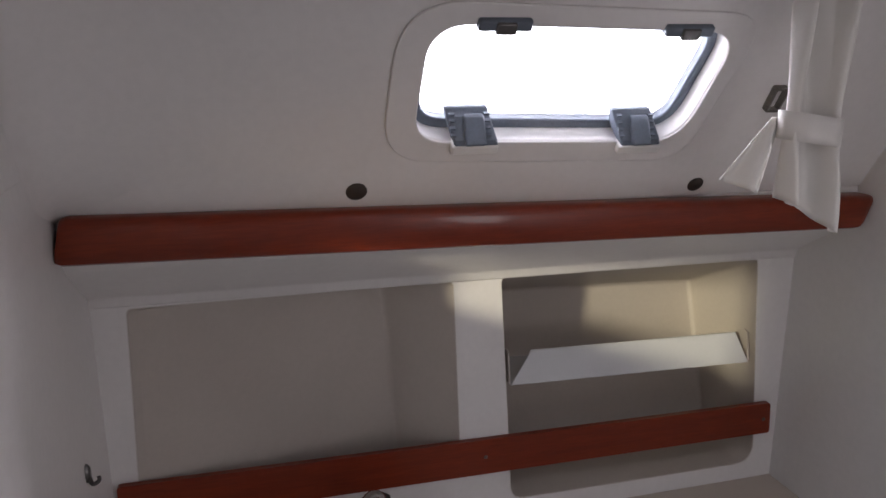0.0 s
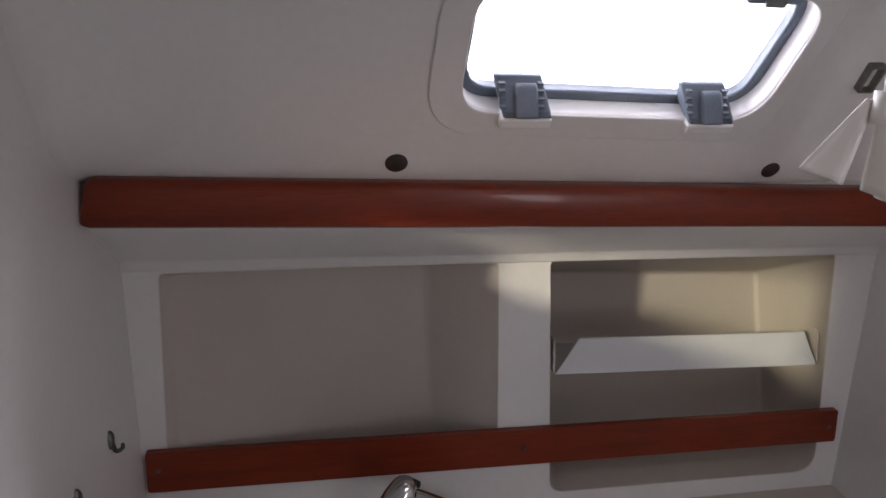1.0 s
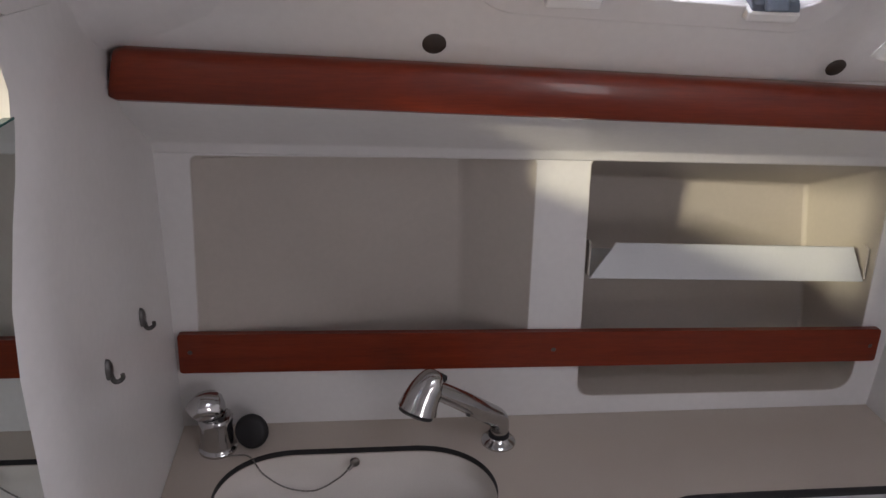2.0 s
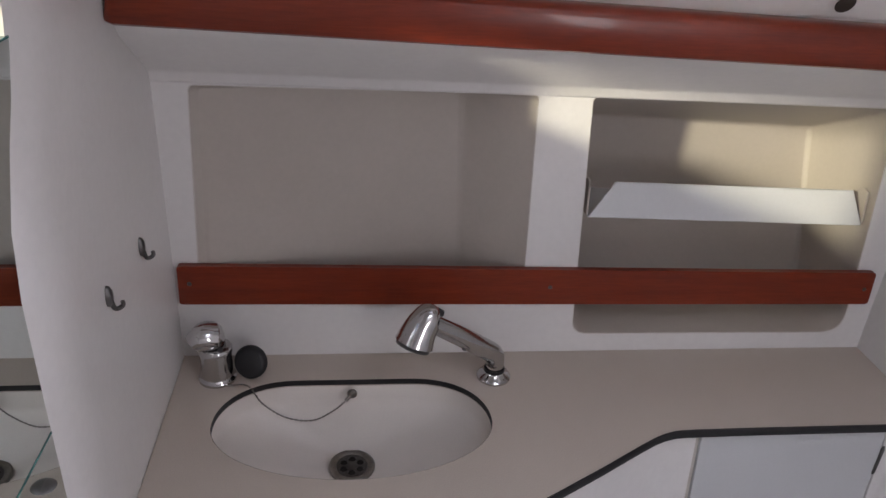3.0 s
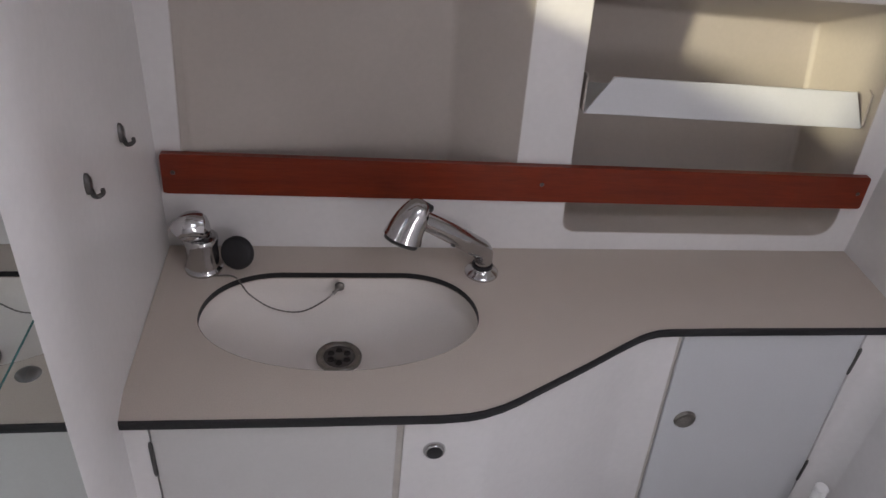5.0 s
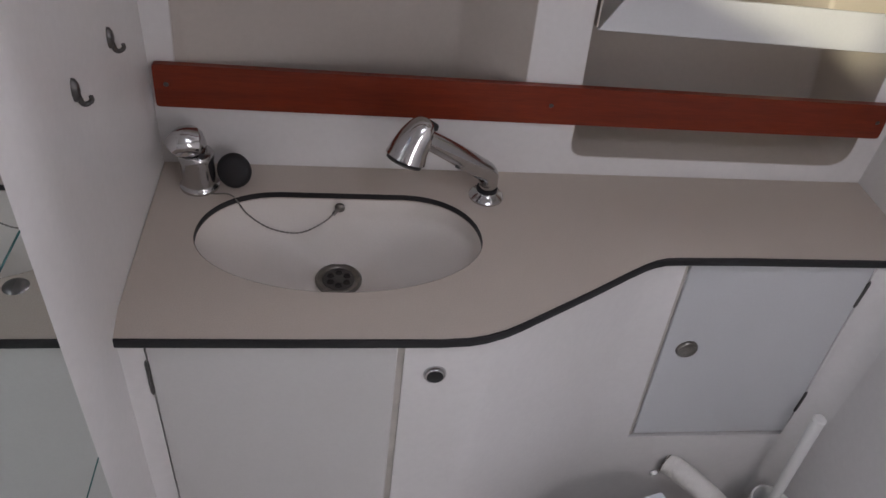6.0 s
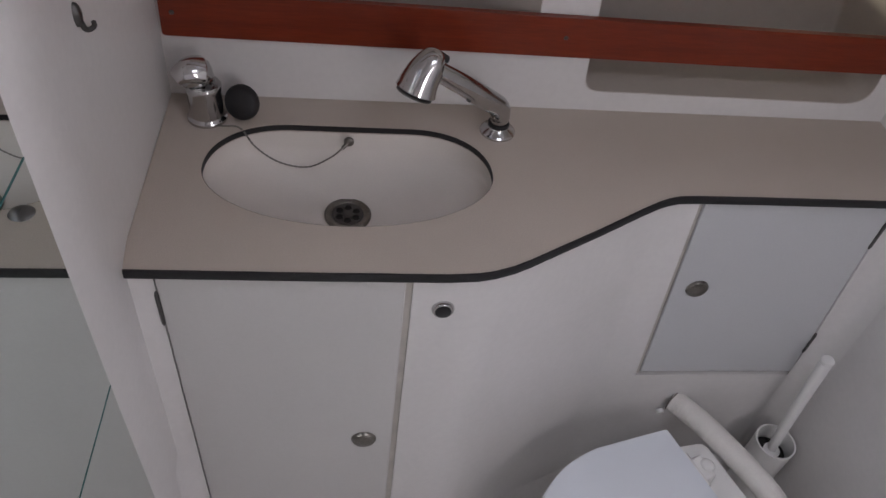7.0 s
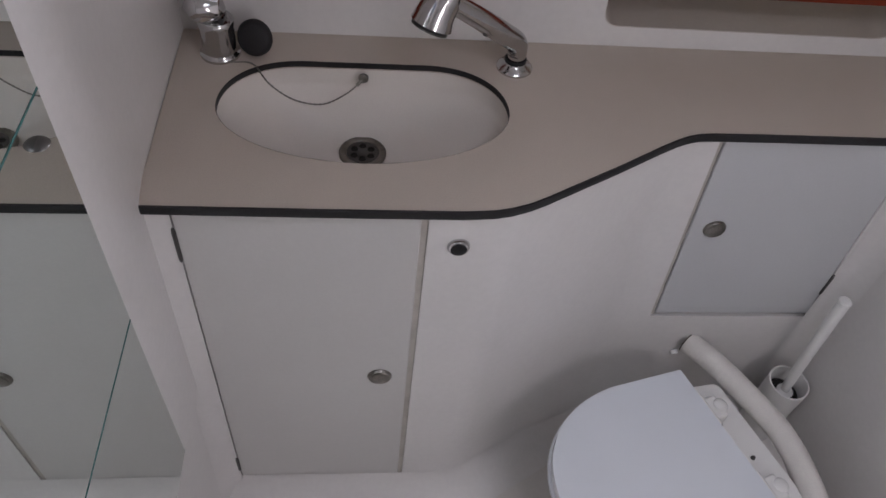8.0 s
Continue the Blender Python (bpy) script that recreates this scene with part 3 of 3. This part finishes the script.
# ---- pull-out shower tap ----
tap = thing("shower_tap", "chrome pull-out shower tap over the basin", "tap", (0.070, 0.836, TOP))
tm = Matrix.Translation((0.070, 0.836, TOP))
child("flange", turned([(0.0275, 0), (0.0275, 0.003), (0.024, 0.007), (0.018, 0.010), (0.0165, 0.013), (0, 0.013)], tm, 40), CHROME, tap)
child("seal", turned([(0.0150, 0.012), (0.0165, 0.013), (0.0165, 0.018), (0.0150, 0.019)], tm, 32), RUBBER, tap, "black rubber ring")
child("arm", tube([(0.070, 0.836, TOP + 0.016), (0.070, 0.836, TOP + 0.030), (0.064, 0.832, TOP + 0.048), (0.042, 0.822, TOP + 0.068), (0.004, 0.806, TOP + 0.100), (-0.040, 0.790, TOP + 0.133)], lambda t: 0.0135 + 0.0030 * math.sin(t * 3.0), 10, 28), CHROME, tap)
head = child("head", tube([(-0.034, 0.793, TOP + 0.144), (-0.045, 0.788, TOP + 0.147), (-0.055, 0.783, TOP + 0.137), (-0.063, 0.778, TOP + 0.123), (-0.068, 0.774, TOP + 0.110)], lambda t: (0.008 + 0.0135 * min(1, t * 4)) if t < 0.25 else 0.0215 + 0.0080 * (t - 0.25) / 0.75, 8, 36), CHROME, tap)
# black strip shaped in for the wood rail's dark reflection on the chrome
child("button", tube([(-0.050, 0.787, TOP + 0.1595), (-0.040, 0.790, TOP + 0.1575), (-0.026, 0.796, TOP + 0.147)], lambda t: 0.0075 - 0.002 * t, 8, 14, squash=0.7), RUBBER, tap, "black strip standing for a dark reflection")
child("seam", tube([(0.009, 0.7985, TOP + 0.081), (0.014, 0.8005, TOP + 0.077)], 0.0018, 4, 10), PEWTER, tap, "dark slot")
child("nozzle", turned([(0.0, 0.0), (0.0240, 0.0), (0.0262, 0.002), (0.0262, 0.004), (0, 0.004)], look((-0.0690, 0.7733, TOP + 0.1075), (-0.063, 0.778, TOP + 0.123)) @ pose(0, 0, 0), 28), PEWTER, head)

tap.location += Vector((0.008, -0.004, 0))
# ---- vanity cabinet ----
FACE = 0.015
YV, YK = 0.5275 + FACE, 0.690 + FACE      # faces of vanity and locker


def lean(x, z):
    """The locker's upright joints run outward towards the foot."""
    w = min(1, max(0, (x - 0.20) / 0.17)) * min(1, max(0, (XR - 0.002 - x) / 0.05))
    return 0.065 * (0.80 - max(z, 0.345)) * w


def front_piece(x0, x1, z0, z1, depth=0.018, d=FACE):
    """An upright panel that follows the counter's front between two stations."""
    line = smooth_front(d)
    pts = []
    n = 14
    for k in range(n + 1):
        x = x0 + (x1 - x0) * k / n
        for a, b in zip(line, line[1:]):
            if a[0] <= x <= b[0] or (a is line[0] and x < a[0]) or (b is line[-1] and x > b[0]):
                t = (x - a[0]) / (b[0] - a[0])
                pts.append((x, a[1] + (b[1] - a[1]) * t))
                break
    extra = [(x, y) for x, y in line if x0 < x < x1]
    pts = sorted(set(pts + extra))
    bm, cols = bmesh.new(), []
    zs = [z0] + [z for z in (0.345,) if z0 < z < z1] + [z1]
    for x, y in pts:
        cols.append([bm.verts.new((x + lean(x, z), y, z)) for z in zs] + [bm.verts.new((x + lean(x, z), y + depth, z)) for z in zs[::-1]])
    for a, b in zip(cols, cols[1:]):
        for k in range(len(a)):
            bm.faces.new((a[k - 1], a[k], b[k], b[k - 1]))
    bm.faces.new(cols[0])
    bm.faces.new(cols[-1])
    return bm


def push_latch(x, y, z, r, parent, mat, mid):
    """A round push-button lock; its rim and its button."""
    m = pose(x, y, z, 90, 0, 0)
    rim = child("push_latch", turned([(r, -0.002), (r, 0.002), (r * 0.86, 0.0055), (r * 0.66, 0.006), (r * 0.62, 0.003), (0, 0.003)], m, 36), mat, parent, "round metal push-button latch")
    child("button", turned([(r * 0.74, 0.003), (r * 0.72, 0.0066), (r * 0.4, 0.0080), (0, 0.0084)], m, 28), mid, rim)


def strap_hinge(x, y, z0, z1, parent):
    child("hinge", turned([(0, z0), (0.0018, z0 + 0.002), (0.0030, z0 + 0.008), (0.0030, z1 - 0.008), (0.0018, z1 - 0.002), (0, z1)], Matrix.Translation((x, y, 0)), 14), PEWTER, parent, "slim dark hinge barrel")


vanity = thing("vanity_cabinet", "white moulded vanity base under the basin", "cabinet", (-0.15, 0.70, DECK))
U = TOP - 0.0142
child("stile", front_piece(XL + 0.001, -0.3885, DECK, U), GELCOAT, vanity, bevel=0.002)
child("front_panel", front_piece(-0.0630, 0.3770, DECK, U), GELCOAT, vanity, "white curved front panel", sharp=30)
child("sill", front_piece(-0.3885, -0.0630, DECK, -0.026), GELCOAT, vanity, bevel=0.002)
child("backing", front_piece(-0.40, -0.05, DECK, U, 0.01, FACE + 0.021), GROOVE, vanity)
child("jamb", front_piece(-0.0725, -0.0630, -0.026, U, 0.01, FACE + 0.003), GROOVE, vanity, "beige recessed door reveal")
door1 = child("door", front_piece(-0.3865, -0.0725, -0.022, U - 0.002), LAMINATE_WARM, vanity, "off-white laminate door", bevel=0.002)
push_latch(-0.118, YV, 0.402, 0.0205, door1, STEEL, STEEL)
push_latch(-0.020, YV, 0.738, 0.0155, vanity, CHROME, RUBBER)
strap_hinge(-0.3875, YV - 0.001, 0.700, 0.770, door1)
strap_hinge(-0.3875, YV - 0.001, 0.040, 0.100, door1)

locker = thing("locker_cabinet", "white locker with a small pale door above the toilet", "cabinet", (0.58, 0.80, DECK))
child("side_panel", front_piece(0.6975, XR - 0.001, 0.345, U), GELCOAT, locker, bevel=0.002)
child("lower_panel", front_piece(0.3770, XR - 0.001, DECK, 0.345), GELCOAT, locker, "white lower panel behind the toilet")
child("backing", front_piece(0.365, 0.72, 0.340, U, 0.01, FACE + 0.021), GROOVE, locker)
child("jamb", front_piece(0.3770, 0.3855, 0.345, U, 0.01, FACE + 0.006), GROOVE, locker, "beige recessed door reveal")
door2 = child("door", front_piece(0.3855, 0.6955, 0.356, U - 0.002), LAMINATE, locker, "pale grey-white laminate door", bevel=0.002)
push_latch(0.441, YK, 0.601, 0.0195, door2, STEEL, STEEL)
strap_hinge(0.6965 + 0.0045, YK - 0.001, 0.703, 0.765, door2)
strap_hinge(0.6965 + 0.0225, YK - 0.001, 0.418, 0.480, door2)

# rounded foot of the fronts, down to the floor
bm, cols = bmesh.new(), []
R = 0.075
base = smooth_front(FACE)
for k, p in enumerate(base):
    a, b = Vector(base[max(k - 1, 0)]), Vector(base[min(k + 1, len(base) - 1)])
    t = (b - a).normalized()
    n = Vector((t.y, -t.x))
    if k in (0, len(base) - 1):
        n = Vector((0, -1))
    cols.append([bm.verts.new((p[0] + n.x * o, p[1] + n.y * o, DECK + h)) for o, h in [(R - R * math.sin(q) + 0.0008, R - R * math.cos(q) + 0.0003) for q in [i * math.pi / 16 for i in range(9)]]])
for a, b in zip(cols, cols[1:]):
    for k in range(8):
        bm.faces.new((a[k], a[k + 1], b[k + 1], b[k]))
tagged(link("trim_cove", bm, GELCOAT, None, "cream coved skirting of the moulded floor"), kind="structure", category="trim")
bm, cols = bmesh.new(), []
for k in range(13):
    z = DECK + 0.01 + (U - DECK - 0.01) * k / 12
    r = 0.006 + 0.055 * (1 - k / 12) ** 1.1
    w = 0.036
    cols.append([bm.verts.new((XL - 0.001 + w - w * math.sin(q), YV - 0.001 - r + r * math.cos(q), z)) for q in [i * math.pi / 16 for i in range(9)]])
for a, b in zip(cols, cols[1:]):
    for k in range(8):
        bm.faces.new((a[k], a[k + 1], b[k + 1], b[k]))
tagged(link("trim_fillet", bm, GELCOAT, None, "white moulded fillet between bulkhead and cabinet"), kind="structure", category="trim")
bm, cols = bmesh.new(), []
for z in (DECK + 0.01, 0.35, U):
    cols.append([bm.verts.new((XR + 0.001 - 0.038 + 0.038 * math.sin(q), YK - 0.001 - 0.055 + 0.055 * math.cos(q), z)) for q in [i * math.pi / 20 for i in range(11)]])
for a, b in zip(cols, cols[1:]):
    for k in range(10):
        bm.faces.new((a[k], a[k + 1], b[k + 1], b[k]))
tagged(link("trim_fillet", bm, GELCOAT, None, "white moulded fillet beside the locker door"), kind="structure", category="trim")
# moulded plinth under the toilet
pl = rounded([(0.30, 0.10), (XR - 0.001, 0.10), (XR - 0.001, 0.701), (0.64, 0.701), (0.52, 0.60), (0.33, 0.42)], [0.06, 0, 0, 0.03, 0.06, 0.06])
setting("floor_plinth", plate(pl, [], 0.10, Matrix.Translation((0, 0, DECK))), FLOOR, "cream moulded plinth under the toilet", bevel=0.03)
PL = DECK + 0.10

# ---- toilet ----
hx, hy = 0.5214, 0.4524
ang = math.degrees(math.atan2(-0.37, -0.93))
T = Matrix.Translation((hx, hy, 0)) @ pose(0, 0, 0, 0, 0, ang)      # local x: forward from the hinge line
toilet = thing("toilet", "white marine toilet with the lid closed", "toilet", (hx - 0.15, hy - 0.06, PL))


def seat_outline(length, half, n=40):
    out = [(0.0, -half * 0.90), ]
    for k in range(n + 1):
        a = -math.pi / 2 + math.pi * k / n
        out.append((length * 0.42 + length * 0.58 * max(math.cos(a), 0) ** 0.85, half * math.copysign(abs(math.sin(a)) ** 0.9, math.sin(a))))
    return out + [(0.0, half * 0.90)]


LZ = 0.283
child("lid", plate(rounded(seat_outline(0.350, 0.190), 0.004, 2), [], 0.018, T @ Matrix.Translation((0, 0, LZ))), LID, toilet, bevel=0.007, sharp=50)
child("seat", plate(seat_outline(0.354, 0.193), [[(0.19 + 0.125 * math.cos(a), 0.105 * math.sin(a)) for a in [k * math.pi / 16 for k in range(32)]]], 0.016, T @ Matrix.Translation((0, 0, LZ - 0.0185))), LID, toilet, bevel=0.005)
bm, rings = bmesh.new(), []
for z, sc, sh in ((LZ - 0.02, 1.0, 0), (LZ - 0.05, 0.98, 0), (LZ - 0.09, 0.86, 0.0), (LZ - 0.14, 0.66, 0.02), (LZ - 0.19, 0.52, 0.03), (PL + 0.012, 0.55, 0.03), (PL, 0.60, 0.03)):
    rings.append([bm.verts.new(T @ Vector((0.18 + (x - 0.18) * sc + sh, y * sc, z))) for x, y in seat_outline(0.334, 0.162)])
for a, b in zip(rings, rings[1:]):
    for k in range(len(a)):
        bm.faces.new((a[k - 1], a[k], b[k], b[k - 1]))
bm.faces.new(rings[0])
bm.faces.new(rings[-1])
child("bowl", bm, WHITE, toilet)
child("rear_deck", plate(rounded([(-0.085, -0.135), (0.02, -0.16), (0.02, 0.16), (-0.085, 0.135)], 0.02), [], 0.03, T @ Matrix.Translation((0, 0, LZ - 0.062))), WHITE, toilet, bevel=0.006)
for y in (-0.085, 0.085):
    hinge = child("seat_hinge", box((-0.040, y - 0.024, LZ - 0.034), (-0.004, y + 0.024, LZ + 0.002)), WHITE, toilet, "white plastic seat hinge", bevel=0.005)
    hinge.data.transform(T)
    pin = child("pin", turned([(0, -0.034), (0.008, -0.034), (0.008, 0.034), (0, 0.034)], T @ Matrix.Translation((-0.010, y, LZ - 0.004)) @ pose(0, 0, 0, 90, 0, 0), 16), WHITE, hinge)
    child("cap", turned([(0, 0.014), (0.010, 0.013), (0.0145, 0.009), (0.016, 0.0), (0.016, -0.020), (0, -0.020)], T @ Matrix.Translation((-0.036, y, LZ - 0.008)), 20), WHITE, hinge)
child("bolt", turned([(0, 0.005), (0.0035, 0.004), (0.0045, 0), (0, 0)], T @ Matrix.Translation((-0.046, 0.018, LZ - 0.032)), 16), PEWTER, toilet, "small steel bolt")

# ---- discharge hose ----
hose = thing("waste_hose", "thick cream sanitation hose behind the toilet", "hose", (0.51, 0.69, 0.26))
child("pipe", tube([(0.513, 0.704, 0.256), (0.524, 0.690, 0.258), (0.552, 0.650, 0.262), (0.594, 0.581, 0.262), (0.636, 0.498, 0.262), (0.654, 0.417, 0.258), (0.664, 0.340, 0.240), (0.668, 0.250, 0.190), (0.665, 0.180, 0.10), (0.66, 0.16, PL)], lambda t: 0.0233 + 0.0003 * math.sin(t * 330), 26, 28), HOSE, hose)
child("collar", tube([(0.5130, 0.7042, 0.2560), (0.5144, 0.7022, 0.2561)], 0.0238, 3, 28), PLUG, hose, "dark rubber wall collar")
child("clip", tube([(0.492, 0.7015, 0.228), (0.493, 0.694, 0.225)], 0.008, 3, 14), WHITE, hose)

# ---- toilet brush ----
BX, BY = 0.714, 0.621
brush = thing("toilet_brush", "white toilet brush standing in a round holder", "toilet brush", (BX, BY, PL))
bmx = Matrix.Translation((BX, BY, PL))
child("holder", turned([(0, 0), (0.036, 0), (0.0375, 0.003), (0.040, 0.186), (0.0405, 0.192), (0.037, 0.192), (0.0345, 0.02), (0, 0.02)], bmx, 40), WHITE, brush)
child("bristles", turned([(0.010, 0.03), (0.030, 0.06), (0.0335, 0.12), (0.0335, 0.152), (0.012, 0.158), (0.0, 0.158)], bmx, 24), DARK, brush, "dark bristle head")
child("handle", tube([(BX + 0.002, BY - 0.003, PL + 0.152), (BX - 0.002, BY + 0.003, PL + 0.23), (BX - 0.010, BY + 0.013, PL + 0.445)], lambda t: 0.0085 + 0.003 * t, 6, 18), WHITE, brush)
child("knob", turned([(0, -0.006), (0.011, -0.004), (0.012, 0.002), (0.010, 0.005), (0, 0.006)], pose(BX - 0.010, BY + 0.013, PL + 0.449), 20), WHITE, brush)
child("stop_ring", turned([(0, -0.004), (0.016, -0.003), (0.017, 0.002), (0.013, 0.006), (0.008, 0.007)], pose(BX + 0.002, BY - 0.003, PL + 0.162), 20), WHITE, brush)

# ---- shower curtain ----
curtain = thing("shower_curtain", "gathered off-white shower curtain tied with a band", "curtain", (0.43, 0.52, 1.41))


def fold(u):
    """Two rounded outer folds with a hollow between them."""
    a, b, way = (0, 0.27, -1) if u < 0.27 else ((0.27, 0.72, 0.8) if u < 0.72 else (0.72, 1, -1))
    return way * math.sin(math.pi * (u - a) / (b - a))


def cloth(u0, u1, top, hem, depth, y0):
    """A hanging sheet with folds, gathered at the tie band and flared under it; hem(u) is its lower edge."""
    bm, grid = bmesh.new(), []
    nu, nv = 64, 40
    for i in range(nu + 1):
        u = i / nu
        col = []
        for k in range(nv + 1):
            v = k / nv
            z = top + (hem(u) - top) * v
            pinch = math.exp(-((z - 1.535) / 0.06) ** 2)
            flare = max(0, (1.52 - z) / 0.14)
            w = 1 - 0.05 * pinch
            x = (u0 + u1) / 2 + (u - 0.5) * (u1 - u0) * w
            y = y0 + depth * (1 - 0.35 * pinch) * (0.8 + 0.5 * flare) * fold(u) + 0.003 * math.sin(17 * u + 27 * z)
            col.append(bm.verts.new((x, y, z)))
        grid.append(col)
    for i in range(nu):
        for k in range(nv):
            bm.faces.new((grid[i][k], grid[i + 1][k], grid[i + 1][k + 1], grid[i][k + 1]))
    return bm


child("cloth", cloth(0.394, 0.472, 1.795, lambda u: 1.458 - 0.042 * max(0, (u - 0.10) / 0.90) ** 1.1 - 0.004 * math.sin(9 * u), 0.024, 0.520), CLOTH, curtain, solid=0.0016, sharp=70)
bm, grid = bmesh.new(), []
for i in range(25):
    u = i / 24
    foot = Vector((0.329 + 0.056 * u, 0.532, 1.480 - 0.020 * u))
    apex = Vector((0.388 + 0.012 * u, 0.532, 1.550))
    grid.append([bm.verts.new(apex.lerp(foot, k / 16) + Vector((0, 0.010 * (k / 16) * math.sin(7.5 * u + 0.5) - 0.003, 0))) for k in range(17)])
for i in range(24):
    for k in range(16):
        bm.faces.new((grid[i][k], grid[i + 1][k], grid[i + 1][k + 1], grid[i][k + 1]))
child("cloth_flap", bm, CLOTH, curtain, "pointed loose flap of the curtain", solid=0.0016, sharp=70)
bandring = []
bm = bmesh.new()
for k in range(48):
    a = 2 * math.pi * k / 48
    x, y = 0.4330 + 0.0405 * math.cos(a), 0.520 + 0.018 * math.sin(a) * (1 + 0.12 * math.sin(5 * a))
    bandring.append([bm.verts.new((x, y, 1.520 + 0.032 * s + 0.008 * (0.4330 - x) / 0.05)) for s in (0, 0.5, 1.0)])
for k in range(48):
    for s in range(2):
        bm.faces.new((bandring[k - 1][s], bandring[k][s], bandring[k][s + 1], bandring[k - 1][s + 1]))
child("tie_band", bm, CLOTH, curtain, "white cloth tie band", solid=0.003)
child("curtain_track", box((0.30, 0.505, 1.790), (0.60, 0.535, 1.7995)), WHITE, curtain, bevel=0.002)
# small wire staple on the wall by the curtain
m = CS @ Matrix.Translation((0.510, up(1.562), -0.010))
tagged(link("wire_staple", plate(rounded([(-0.011, -0.019), (0.011, -0.019), (0.011, 0.019), (-0.011, 0.019)], 0.003, 3), [rounded([(-0.0075, -0.0155), (0.0075, -0.0155), (0.0075, 0.0155), (-0.0075, 0.0155)], 0.002, 3)], 0.0115, m), STEEL, None, "small metal keeper plate by the curtain", bevel=0.0008), category="bracket")
